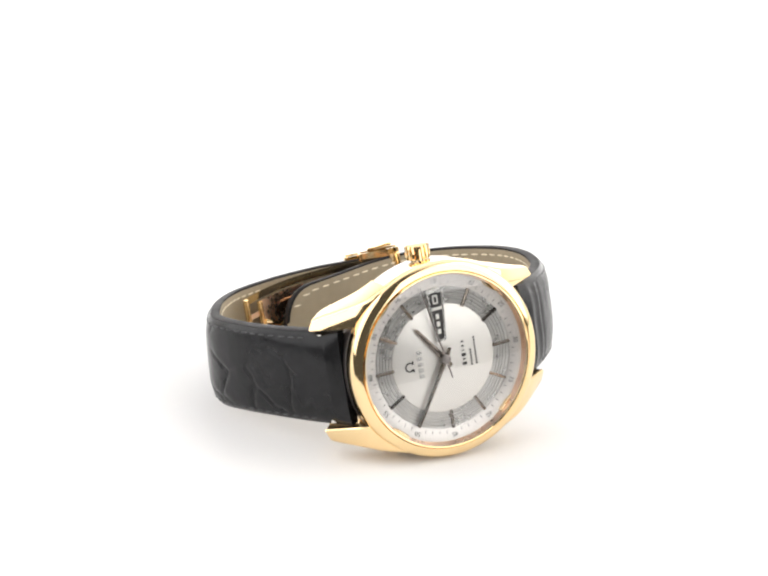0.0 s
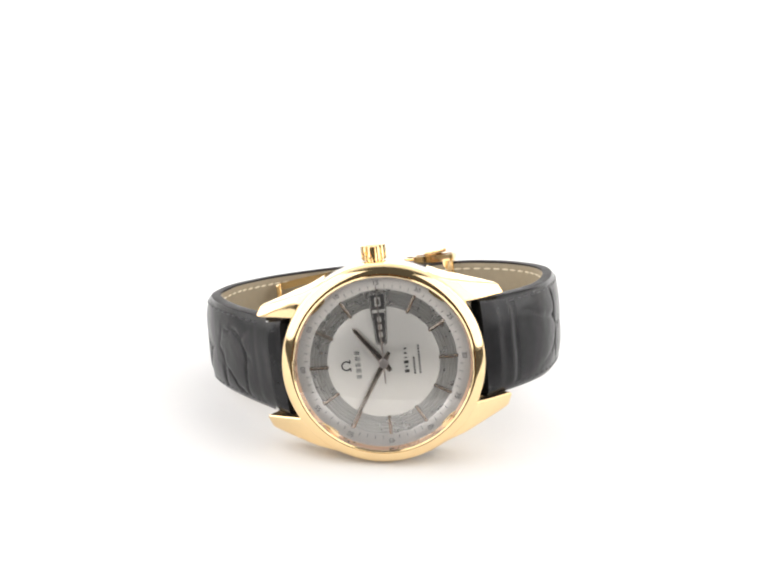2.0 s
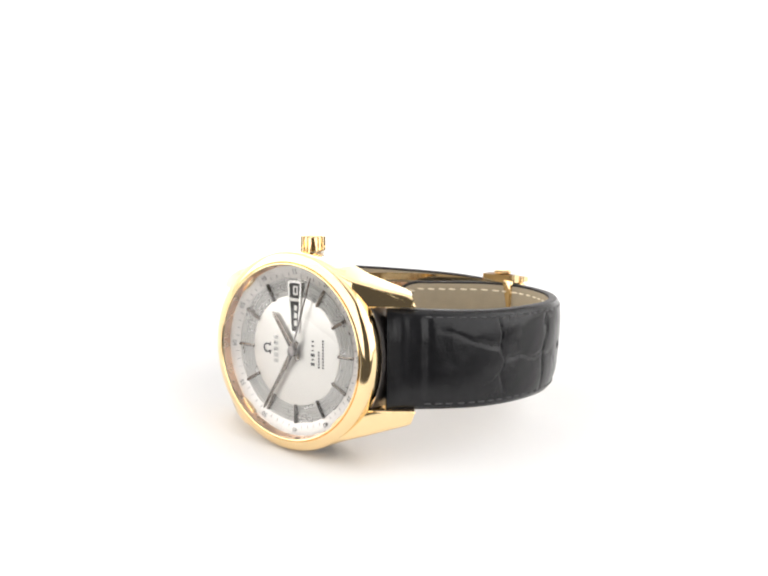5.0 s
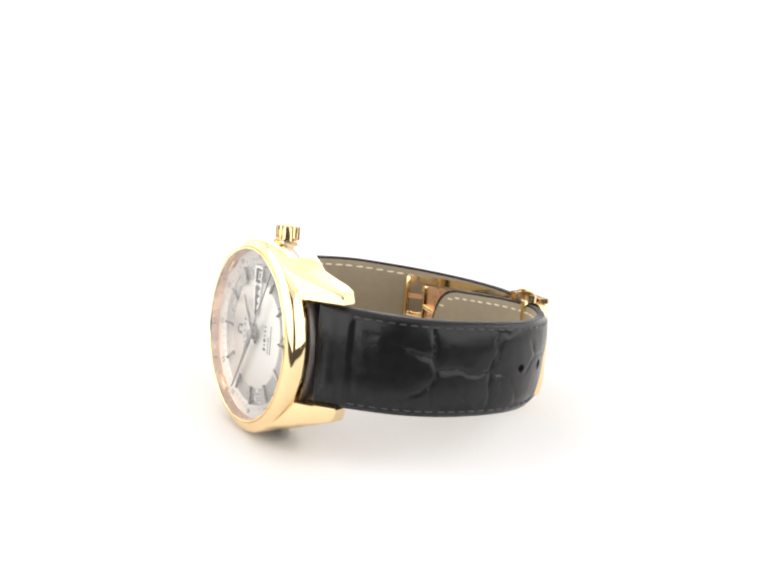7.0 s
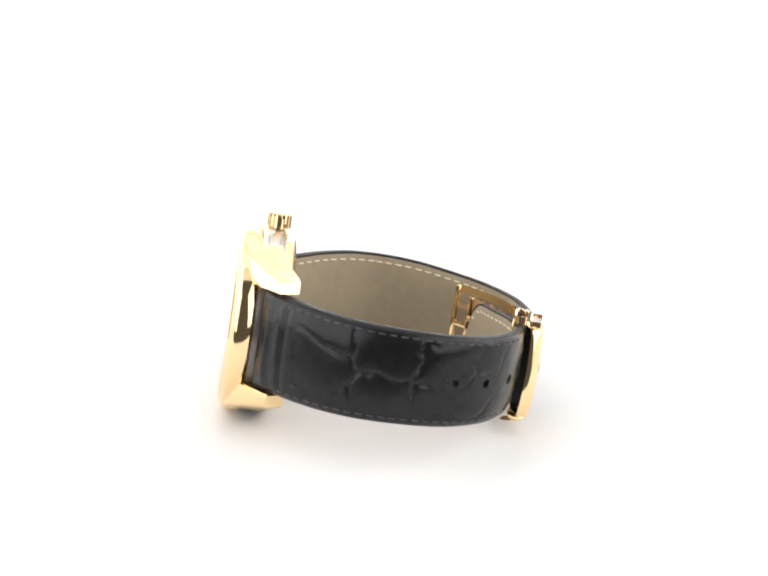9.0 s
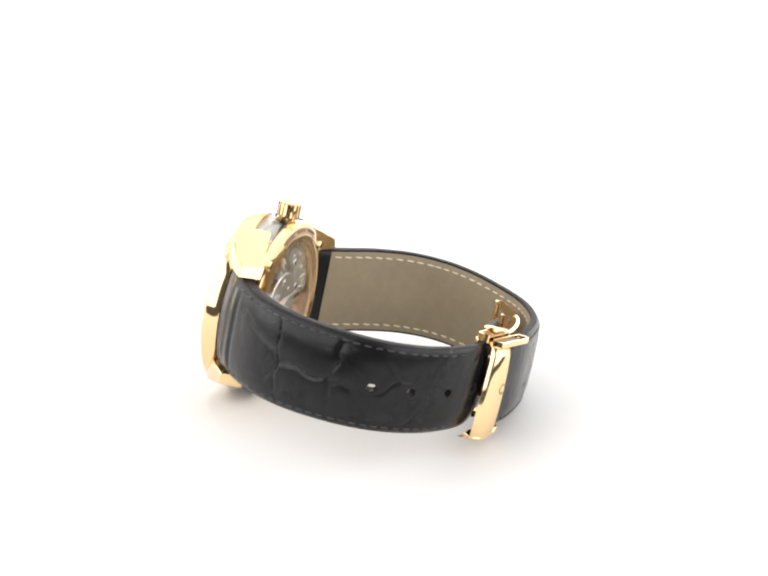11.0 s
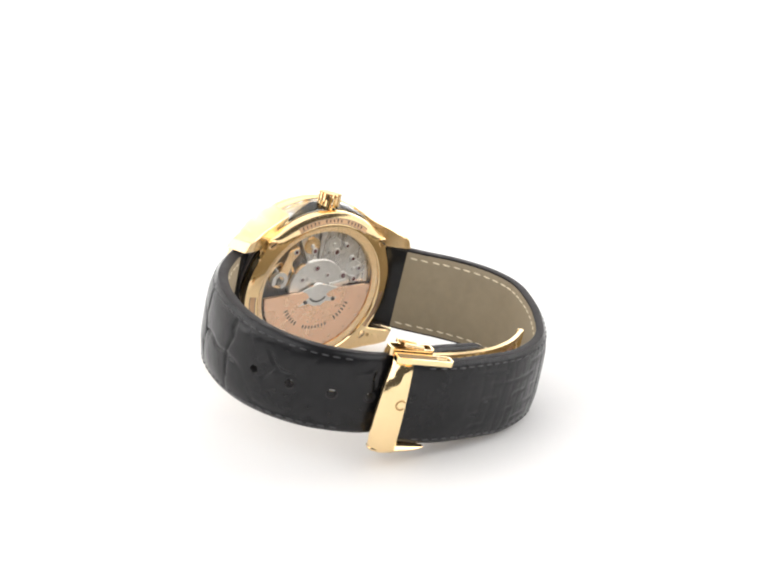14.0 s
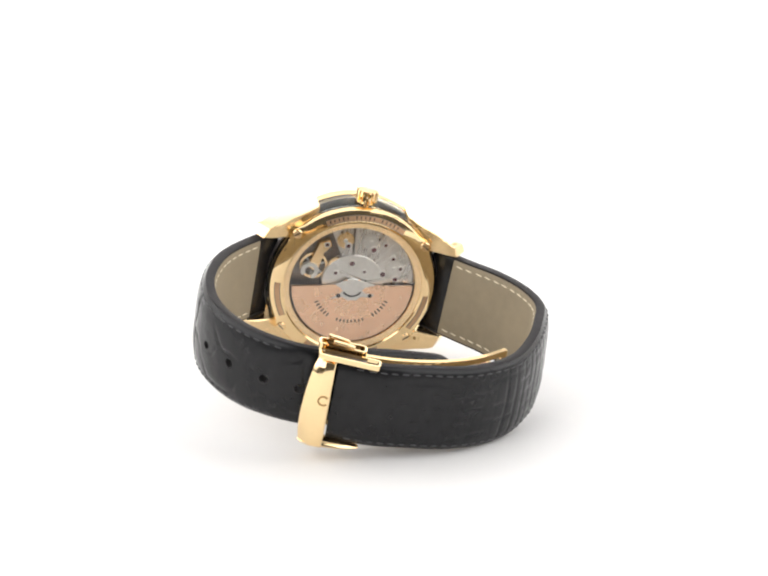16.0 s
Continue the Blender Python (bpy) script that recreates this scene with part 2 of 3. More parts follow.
# lugs
def lug(sx, sz):
    """A lug that leaves the frame tangentially, bends down to the back and ends in a slanted face; front polished, flanks satin."""
    out = 0.5 if sz < 0 else 0.0
    keys = [(10.6, 10.6, -1.3, 6.4, 13.8, 18.15), (12.6, 12.6, -1.3, 6.9, 12.0, 17.1 + out * 0.4), (15.0, 14.8, -0.6, 7.6, 10.8, 16.1 + out), (18.0, 17.4, 1.1, 8.5, 10.6, 15.2 + out),
            (21.0, 19.6, 3.1, 9.5, 10.6, 14.4 + out), (23.4, 21.4, 4.9, 10.2, 10.6, 13.8 + out), (25.5, 23.0, 6.4, 10.5, 10.6, 13.2 + out)]
    secs = []
    for i in range(len(keys) - 1):
        for j in range(5 if i < len(keys) - 2 else 6):
            u = j / 5
            k0, k1, k2, k3 = keys[max(i - 1, 0)], keys[i], keys[i + 1], keys[min(i + 2, len(keys) - 1)]
            x0, x1, y0, y1, z0, z1 = [0.5 * (2 * b + (c - a) * u + (2 * a - 5 * b + 4 * c - d) * u * u + (3 * b - a - 3 * c + d) * u ** 3) for a, b, c, d in zip(k0, k1, k2, k3)]
            e = 0.22
            loop = [(y0, z0 + e), (y0 + e, z0), (y1 - e, z0), (y1, z0 + e), (y1, z1 - e), (y1 - e, z1), (y0 + 0.9, z1), (y0 + 0.3, z1 - 0.2), (y0, z1 - 0.6)]
            cut = 1.1 * max(0.0, (x0 - 17.0) / 8.5)
            secs.append([((x0 + (x1 - x0) * (y - y0) / (y1 - y0) - cut * (z - z0) / (z1 - z0)) * sx, y, z * sz) for y, z in loop])
    last = secs[-1]
    cy, cz = sum(p[1] for p in last) / 9, sum(p[2] for p in last) / 9
    secs.append([(p[0] + 0.25 * sx, cy + (p[1] - cy) * 0.86, cz + (p[2] - cz) * 0.86) for p in last])
    me = mesh_from("lug", *loft(secs), GOLD_BRUSHED)
    me.materials.append(GOLD)
    for f in me.polygons:
        if f.normal.y < -0.6 or f.normal.x * sx > 0.75:
            f.material_index = 1
    return me


for sx in (1, -1):
    for sz in (1, -1):
        arm = part("lug", lug(sx, sz), GOLD_BRUSHED, case)
    bar = lathe([(0.75, -9.6), (0.75, 9.6)], closed=False, n=20)
    part("spring_bar", moved(bar, Matrix.Translation((23.2 * sx, 7.0, 0)) @ Euler((radians(90), 0, 0)).to_matrix().to_4x4()), STEEL, case)
    # dark band between the two lugs; the gap's shade is put into its colour
    part("gap_shade_band", lathe([(20.58, 2.2), (20.75, 2.3), (20.6, 7.0), (20.4, 7.2)], n=24, a0=-30 + (180 if sx < 0 else 0), a1=30 + (180 if sx < 0 else 0)), PLATE, case)

for k, w in enumerate((0.7, 0.5, 0.9, 0.5)):
    part("hallmark_bar", moved(block(w, 0.06, 0.8, 0.02), Matrix.Translation((-17.6 - 1.15 * k, 8.66 + 0.48 * k, -12.4)) @ Euler((0, 0, radians(-23))).to_matrix().to_4x4()), ENGRAVING_SHADE, case)

# crown
def crown():
    v, f = [], []
    n, rings = 96, [(19.6, 1.5, 0), (20.4, 1.5, 0), (20.45, 2.2, 0), (20.65, 2.6, 1), (23.3, 2.6, 1), (23.6, 2.4, 0), (23.85, 2.0, 0), (24.0, 1.2, 0)]
    for z, r, fl in rings:
        for i in range(n):
            a = 2 * math.pi * i / n
            rr = r - (0.5 if fl and (i // 3) % 2 else 0)
            v.append((rr * math.cos(a), 5.6 + rr * math.sin(a), z))
    for k in range(len(rings) - 1):
        f += [(k * n + i, k * n + (i + 1) % n, (k + 1) * n + (i + 1) % n, (k + 1) * n + i) for i in range(n)]
    f += [tuple(range(n)), tuple(range((len(rings) - 1) * n, len(rings) * n))]
    return v, f


part("crown", crown(), GOLD, None, "fluted gold winding crown")

# ---- dial ----
dial = part("dial", lathe([(0.01, 0.0), (11.35, 0.0), (11.5, 0.06), (11.6, 0.25), (11.6, 1.3), (0.01, 1.3)], closed=False), DIAL, None, "silver dial with grey hour ring")
grooves = [(11.6, 0.14)]
for k in range(5):
    r = 11.8 + k * 0.66
    grooves += [(r, 0.14), (r + 0.06, 0.08), (r + 0.46, 0.08), (r + 0.52, 0.26), (r + 0.62, 0.26)]
part("hour_ring", lathe(grooves + [(15.2, 0.22), (15.2, 1.2), (11.6, 1.2)]), RING, dial, "grey ring with fine concentric grooves")
part("flange", lathe([(15.2, 0.05), (15.35, -0.02), (17.75, -0.6), (18.0, -0.6), (18.0, 1.3), (15.2, 1.3)]), FLANGE, dial, "sloping silver minute flange")
part("inner_wall", lathe([(17.72, -0.55), (18.25, -2.35), (18.5, -2.35), (18.5, -0.55)]), ROSE, dial, "rose gold wall inside the bezel")
TICK = mesh_from("minute_mark", *block(0.12, 0.03, 0.75, 0.01), INK)
for k in range(60):
    if k % 5 == 0:
        continue
    tilt = Matrix.Rotation(math.atan(0.58 / 2.4), 4, "X")
    part("minute_mark", TICK, INK, dial, at=facing(k / 5, 15.95, -0.19) @ tilt)


def lettering(name, text, size, mat, parent, at, label=""):
    cu = bpy.data.curves.new(name, "FONT")
    cu.body, cu.size, cu.align_x, cu.align_y, cu.extrude = text, size, "CENTER", "CENTER", 0.00003
    tmp = bpy.data.objects.new(name, cu)
    me = bpy.data.meshes.new_from_object(tmp)
    bpy.data.objects.remove(tmp)
    bpy.data.curves.remove(cu)
    me.transform(Euler((radians(90), 0, 0)).to_matrix().to_4x4())
    me.materials.clear()
    me.materials.append(mat)
    ob = new(name, me)
    ob.parent = parent
    ob.matrix_basis = at
    return tagged(ob, label)


for k in range(1, 13):
    lettering("minute_numeral", "%02d" % (5 * k), 0.0014, INK, dial, facing(k, 16.6, -0.36) @ Matrix.Rotation(math.atan(0.58 / 2.4), 4, "X"))


def baton():
    """A faceted hour index, 3.9 mm long, outwards along z."""
    return loft([[(-0.30, 0.2, z0), (-0.30, -0.25, z0), (0, -0.5, z0), (0.30, -0.25, z0), (0.30, 0.2, z0)] for z0 in (-1.95, 1.95)])


BATON = mesh_from("hour_index", *baton(), POINTER_GOLD)
for k in range(1, 13):
    if k != 3:
        part("hour_index", BATON, POINTER_GOLD, dial, at=facing(k, 13.3))

# day and date window at 3 o'clock: raised frame, two dark apertures with plain marks
def keystone(z0, z1, w0, w1, r=0.35):
    pts = []
    for (x, z), (sx, sz) in (((w0, z0), (1, -1)), ((w1, z1), (1, 1)), ((-w1, z1), (-1, 1)), ((-w0, z0), (-1, -1))):
        for q in range(4):
            a = q / 3 * math.pi / 2
            ca, sa = (math.sin(a), -math.cos(a)) if (sx, sz) == (1, -1) else (math.cos(a), math.sin(a)) if (sx, sz) == (1, 1) else (-math.sin(a), math.cos(a)) if (sx, sz) == (-1, 1) else (-math.cos(a), -math.sin(a))
            pts.append((x - sx * r + r * ca, z - sz * r + r * sa))
    return pts


def frame_of(outer, inner, y0, y1):
    n = len(outer)
    loops = [[(x, y1, z) for x, z in outer], [(x, y0, z) for x, z in outer], [(x, y0, z) for x, z in inner], [(x, y1, z) for x, z in inner]]
    v = [p for lp in loops for p in lp]
    return v, [(k * n + i, k * n + (i + 1) % n, ((k + 1) % 4) * n + (i + 1) % n, ((k + 1) % 4) * n + i) for k in range(4) for i in range(n)]


part("window_frame", frame_of(keystone(3.7, 14.7, 1.2, 1.85, 0.6), keystone(4.2, 14.2, 0.78, 1.4), -0.35, 0.1), SILVER, dial, "polished day and date frame")
part("day_disc", prism(keystone(4.2, 10.4, 0.78, 1.15, 0.2), -0.02, 0.1), INK, dial, "dark day window")
part("date_disc", prism(keystone(11.0, 14.2, 1.18, 1.4, 0.2), -0.02, 0.1), INK, dial, "dark date window")
part("window_bar", moved(block(2.4, 0.3, 0.6, 0.08), Matrix.Translation((0, -0.1, 10.7))), DIAL, dial)
for k in range(3):
    part("day_mark", moved(block(0.75, 0.06, 1.05, 0.02), Matrix.Translation((0, -0.05, 5.8 + 1.6 * k))), DIAL, dial)
part("date_mark", frame_of(keystone(11.7, 13.6, 0.6, 0.6, 0.2), keystone(12.05, 13.25, 0.3, 0.3, 0.1), -0.08, -0.01), DIAL, dial)

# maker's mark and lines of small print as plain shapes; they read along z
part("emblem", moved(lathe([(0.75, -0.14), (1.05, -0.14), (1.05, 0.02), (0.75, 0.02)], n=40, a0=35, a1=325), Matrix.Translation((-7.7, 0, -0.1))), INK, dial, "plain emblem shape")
for z in (-0.95, 0.75):
    part("emblem_foot", moved(block(0.28, 0.14, 0.75, 0.03), Matrix.Translation((-6.9, -0.07, z))), INK, dial)
for k in range(5):
    part("name_bar", moved(block(1.15, 0.1, 0.8 if k != 1 else 0.95, 0.05), Matrix.Translation((-5.3, -0.05, -2.6 + 1.25 * k))), RING, dial)
for k, w in enumerate((0.9, 0.55, 0.9, 0.4, 0.55, 0.5)):
    part("script_bar", moved(block(1.0 if k in (0, 2) else 0.6, 0.1, w * 0.72, 0.05), Matrix.Translation((4.6, -0.05, -2.3 + 0.95 * k))), INK, dial)
for x, n, s in ((6.2, 6, 0.62), (7.3, 10, 0.62)):
    for k in range(n):
        part("print_bar", moved(block(0.42, 0.06, 0.42, 0.02), Matrix.Translation((x, -0.03, -2.8 + s * k))), INK, dial)

# pointers
def pointer(length, tail, w0, w1, y, tip=0.25):
    return loft([[(-w, y + 0.12, z), (-w, y - 0.02, z), (0, y - 0.17, z), (w, y - 0.02, z), (w, y + 0.12, z)] for z, w in ((-tail, w0 * 0.7), (-tail * 0.3, w0), (length * 0.15, w0), (length - 0.8, w1), (length, tip * w1))])


def turned(hours):
    return Euler((0, math.pi * 1.5 + radians(30 * hours), 0)).to_matrix().to_4x4()


part("hour_pointer", pointer(9.6, 2.2, 0.62, 0.42, -0.7), POINTER_GOLD, None, "faceted gold hour pointer", at=turned(54 / 30))
part("minute_pointer", pointer(15.2, 2.6, 0.55, 0.30, -1.1), POINTER_GOLD, None, "faceted gold minute pointer", at=turned(301.5 / 30))
seconds_pointer = part("seconds_pointer", joined(pointer(16.6, 4.2, 0.20, 0.12, -1.5), moved(lathe([(0.01, -1.75), (0.8, -1.75), (1.0, -1.6), (1.0, -0.3), (0.01, -0.3)], closed=False, n=32), Matrix.Identity(4))), PLATE, None, "slim dark seconds pointer")
part("crystal", lathe([(0.01, -3.1), (8, -3.02), (14, -2.82), (18.3, -2.55), (18.3, -2.25), (14, -2.52), (8, -2.72), (0.01, -2.8)], closed=False), CRYSTAL, None, "domed sapphire crystal").visible_shadow = False

# ---- movement behind the display back ----
movement = part("movement", lathe([(0.01, 6.2), (15.1, 6.2), (15.1, 5.2), (0.01, 5.2)], closed=False), PLATE, None, "automatic movement with rose gold rotor")


def sector(r0, r1, a0, a1, n=28, cx=0.0, cz=0.0):
    out = [(cx + r1 * math.cos(radians(a0 + (a1 - a0) * i / n)), cz + r1 * math.sin(radians(a0 + (a1 - a0) * i / n))) for i in range(n + 1)]
    return out + [(cx + r0 * math.cos(radians(a0 + (a1 - a0) * i / n)), cz + r0 * math.sin(radians(a0 + (a1 - a0) * i / n))) for i in range(n, -1, -1)]


part("bridge", prism(sector(5.4, 14.6, 112, 174), 7.4, 6.2, 0.0), BRIDGE, movement, "striped nickel bridge")
part("bridge", prism(sector(6.4, 14.6, 84, 110), 7.5, 6.2, 0.0), BRIDGE, movement)
part("bridge", prism(sector(6.0, 14.3, 62, 82), 7.3, 6.2, 0.0), BRIDGE, movement)
part("rotor_bridge", prism([(7.4 * math.cos(radians(a)), 0.6 + 7.0 * math.sin(radians(a))) for a in range(-10, 191, 8)], 7.9, 6.2, 0.2), STEEL, movement, "steel winding bridge")
for k in range(6):
    a = radians(118 + 9 * k)
    part("bridge_stripe", moved(block(6.4, 0.10, 0.42, 0.03), Euler((0, -a, 0)).to_matrix().to_4x4() @ Matrix.Translation((10.6, 7.44, 0))), STEEL, movement)
part("balance_cock", prism([(9.9, 2.6), (11.2, 3.6), (9.4, 9.8), (7.0, 10.8), (6.4, 9.4), (7.8, 7.6), (8.6, 3.4)], 7.9, 6.2, 0.2), GOLD_SATIN, movement, "gilt balance cock")
part("balance_wheel", moved(lathe([(2.7, 7.0), (3.3, 7.0), (3.3, 6.5), (2.7, 6.5)], n=48), Matrix.Translation((9.7, 0, 3.6))), GOLD_SATIN, movement)
for k in range(3):
    part("balance_spoke", moved(block(5.6, 0.3, 0.35, 0.05), Matrix.Translation((9.7, 6.8, 3.6)) @ Euler((0, radians(60 * k + 20), 0)).to_matrix().to_4x4()), STEEL, movement)
part("index_plate", prism(sector(1.1, 2.1, -40, 250, 24, 10.6, 2.6), 8.1, 7.0, 0.0), STEEL, movement)
for x, z, r in ((0.9, 5.4, 0.85), (-2.4, 3.6, 0.5), (-6.8, 3.4, 0.9), (2.6, 9.8, 0.75), (-3.6, 9.4, 0.85), (-8.6, 7.6, 0.6), (4.4, 2.6, 0.6), (-10.8, 5.2, 0.6), (-6.2, 10.9, 0.6), (7.6, 9.6, 0.6), (-3.2, 1.3, 0.45), (-10.0, 2.4, 0.8)):
    setting = part("jewel_setting", moved(lathe([(r * 0.7, 8.05), (r, 8.05), (r + 0.12, 7.9), (r + 0.12, 7.0), (r * 0.7, 7.0)], n=28), Matrix.Translation((x, 0, z))), STEEL, movement)
    part("jewel", moved(lathe([(0.01, 8.0), (r * 0.7, 8.0), (r * 0.7, 7.0), (0.01, 7.0)], closed=False, n=20), Matrix.Translation((x, 0, z))), JEWEL, movement)
def gear(r, teeth, x, z, y):
    out = []
    for k in range(teeth * 4):
        a = 2 * math.pi * k / (teeth * 4)
        q = r if k % 4 < 2 else r - 0.35
        out.append((x + q * math.cos(a), z + q * math.sin(a)))
    return prism(out, y, y - 0.6)


for x, z, r, teeth in ((-9.4, 5.0, 2.3, 26), (-2.6, 11.2, 1.9, 22), (4.6, 4.6, 2.0, 22), (3.4, 11.0, 2.1, 24)):
    part("gear_wheel", gear(r, teeth, x, z, 7.75), GOLD_SATIN if x > 3 else STEEL, movement)
    part("gear_arbor", moved(lathe([(0.01, 8.0), (0.4, 8.0), (0.5, 7.9), (0.5, 7.2), (0.01, 7.2)], closed=False, n=20), Matrix.Translation((x, 0, z))), STEEL, movement)
for x, z, w, h, a in ((-5.6, 1.6, 5.0, 0.9, 12), (1.6, 2.2, 3.6, 0.8, -24), (-11.6, 3.0, 1.6, 0.8, 60)):
    part("spring_arm", moved(block(w, 0.5, h, 0.15), Matrix.Translation((x, 7.95, z)) @ Euler((0, radians(a), 0)).to_matrix().to_4x4()), STEEL, movement)
ROTOR_TURN = 5.5
rotor_out = [(14.4 * math.cos(radians(a)), 14.4 * math.sin(radians(a))) for a in range(180, 361, 4)] + [(3.4, 0.1), (2.0, 1.4), (0, 2.0), (-2.0, 1.4), (-3.4, 0.1)]
rotor = part("rotor", prism(rotor_out, 8.95, 8.2, 0.0), ROSE, None, "rose gold half disc rotor", at=Euler((0, radians(ROTOR_TURN), 0)).to_matrix().to_4x4())
part("rotor_hub", lathe([(0.01, 9.08), (0.5, 9.08), (0.55, 8.98), (1.9, 9.05), (2.1, 8.9), (2.1, 8.3), (0.01, 8.3)], closed=False, n=40), STEEL, rotor, "steel rotor bearing")
wing = [(-4.2, 0.5), (-1.7, 1.5), (1.7, 1.5), (5.4, 0.3), (3.0, -0.3), (2.3, -1.0), (3.2, -1.9), (5.4, -2.1), (4.6, -2.9), (2.2, -2.7), (1.0, -3.6), (-1.0, -3.6), (-2.2, -2.8), (-5.2, -3.2), (-3.4, -2.2), (-2.3, -1.2), (-3.0, -0.2)]
part("rotor_bridge_arm", prism([(-u, w) for u, w in wing], 9.03, 8.5, 0.0), STEEL, rotor, "winged steel rotor bridge")
# Black arc on the bridge: shade of a gap put into its colour.
part("bridge_gap_shade", prism(sector(2.3, 2.75, 215, 325, 20), 9.05, 8.9), INK, rotor)
for x in (-4.3, 3.2):
    part("rotor_screw", moved(lathe([(0.01, 9.1), (0.5, 9.1), (0.55, 8.8), (0.01, 8.8)], closed=False, n=20), Matrix.Translation((x, 0, -2.4))), INK, rotor)
for k in range(24):
    if k in (6, 7, 16, 17):
        continue
    a = 206 + 128 * k / 23
    part("engraved_bar", moved(block(1.0 if k < 6 or k > 17 else 0.7, 0.05, 0.34, 0.02), Euler((0, -radians(a), 0)).to_matrix().to_4x4() @ Matrix.Translation((9.2, 8.97, 0))), INK, rotor)


# ---- strap ----
def smooth_path(knots, step=0.4):
    """Points evenly along a smooth curve through the knots, with tangent and outward normal in plan."""
    k = [Vector(q) for q in knots]
    k = [2 * k[0] - k[1]] + k + [2 * k[-1] - k[-2]]
    fine = []
    for i in range(1, len(k) - 2):
        for j in range(24):
            u = j / 24
            a, b, c, d = k[i - 1], k[i], k[i + 1], k[i + 2]
            fine.append(0.5 * (2 * b + (c - a) * u + (2 * a - 5 * b + 4 * c - d) * u * u + (3 * b - a - 3 * c + d) * u ** 3))
    fine.append(k[-2])
    for _ in range(10):
        fine = [fine[0]] + [(fine[i - 1] + 2 * fine[i] + fine[i + 1]) / 4 for i in range(1, len(fine) - 1)] + [fine[-1]]
    out, gap = [fine[0]], 0.0
    for a, b in zip(fine, fine[1:]):
        d = (b - a).length
        while gap + d >= step:
            a = a + (b - a) * ((step - gap) / d)
            out.append(a.copy())
            d, gap = (b - a).length, 0.0
        gap += d
    return out


def frames_on(path, centre=(0, 34)):
    res = []
    for i, q in enumerate(path):
        p = q.to_3d()
        t = path[min(i + 1, len(path) - 1)] - path[max(i - 1, 0)]
        t = Vector((t[0], t[1], 0)).normalized()
        n = Vector((t.y, -t.x, 0))
        res.append((p, t, n))
    m = len(res) // 2
    if res[m][2].dot(Vector((res[m][0].x - centre[0], res[m][0].y - centre[1], 0))) < 0:
        res = [(p, t, -n) for p, t, n in res]
    return res


def cell_edge(s, v, along, across, seed):
    """Distance in mm to the border between large uneven scales at s along and v across the strap."""
    near = []
    ci, cj = math.floor(s / along), math.floor(v / across)
    for i in range(ci - 2, ci + 3):
        for j in range(cj - 2, cj + 3):
            q = Vector((i * 1.71 + seed, j * 2.37 - seed, 0.5))
            jit = noise.cell_vector(q * 7.0)
            px = (i + 0.5 + 0.9 * (jit.x - 0.5)) * along
            pv = (j + 0.5 * (i % 2) + 0.5 + 0.85 * (jit.y - 0.5)) * across
            near.append(((px - s) ** 2 + ((pv - v) * 1.15) ** 2) ** 0.5)
    near.sort()
    return (near[1] - near[0]) * 0.5


def scales(s, w, seed, length=100.0):
    """Relief of alligator leather at s mm along and w across (-1 to 1): creases between scales, domed scales, the stitched end panel."""
    wob = 0.9 * noise.noise(Vector((s * 0.13, w * 1.3, seed))) + 0.35 * noise.noise(Vector((s * 0.5, w * 4, seed + 5)))
    broken = max(0.0, min(1.0, 0.62 + 1.8 * noise.noise(Vector((s * 0.11, w * 1.1, seed + 9)))))
    soft = noise.noise(Vector((s * 0.16, w * 1.6, seed + 2))) + 0.25 * noise.noise(Vector((s * 0.45, w * 3.2, seed + 4)))
    d = cell_edge(s + 2.4 * soft, w * 9.5 - 1.8 * soft, 11.5, 9.6, seed)
    if seed < 5:
        broken *= (0.45 + 0.55 * max(0.0, min(1.0, (s - 15) / 9))) * (1.0 - 0.35 * max(0.0, min(1.0, (s - 36) / 6)))
    dep = 0.35 * broken * math.exp(-(d / 0.30) ** 2) + 0.07 * broken * math.exp(-(d / 1.2) ** 2)
    if seed > 5 and s > length - 60:
        row = (s + 0.8 * wob) / 2.9
        d_row = abs(row - round(row)) * 2.9
        d_col = min(abs(w + 0.06 * wob - l) for l in (-0.62, -0.3, 0.04, 0.4, 0.68)) * 9
        rows = 0.24 if s < length - 38 else 0.07
        cut = 1.0 if noise.noise(Vector((s * 0.22, w * 4, 3.0))) > 0.0 else 0.15
        small = 0.8 * max(rows * math.exp(-(d_row / 0.40) ** 2), 0.26 * cut * math.exp(-(d_col / 0.34) ** 2))
        mixed = max(0.0, min(1.0, (s - (length - 60)) / 6))
        dep = dep * (1 - mixed) + small * mixed
    fade = max(0.0, min(1.0, (0.90 - abs(w)) * 8)) * max(0.0, min(1.0, (length - (13 if seed > 5 else 11) - s) / 5)) * max(0.0, min(1.0, (s - 9.5) / 3))
    groove = 0.22 * math.exp(-((s - 8.2) / 0.7) ** 2) - 0.20 * math.exp(-((s - 6.7) / 0.9) ** 2) + 0.12 * math.exp(-((s - 4.6) / 0.9) ** 2)
    return dep * fade + groove * (0.15 if seed > 5 else 0.8) * max(0.0, min(1.0, (0.90 - abs(w)) * 8)) + 0.12 * wob * max(0.0, min(1.0, (0.9 - abs(w)) * 4))


def punched(vf, holes):
    """Leaves out the faces round each hole (axis point and direction)."""
    v, f = vf
    keep = []
    for q in f:
        c = sum((Vector(v[i]) for i in q), Vector()) / len(q)
        for p, n in holes:
            d = c - p
            if len(q) == 4 and abs(d.dot(n)) < 5 and (d - n * d.dot(n)).length < 1.02:
                break
        else:
            keep.append(q)
    return v, keep


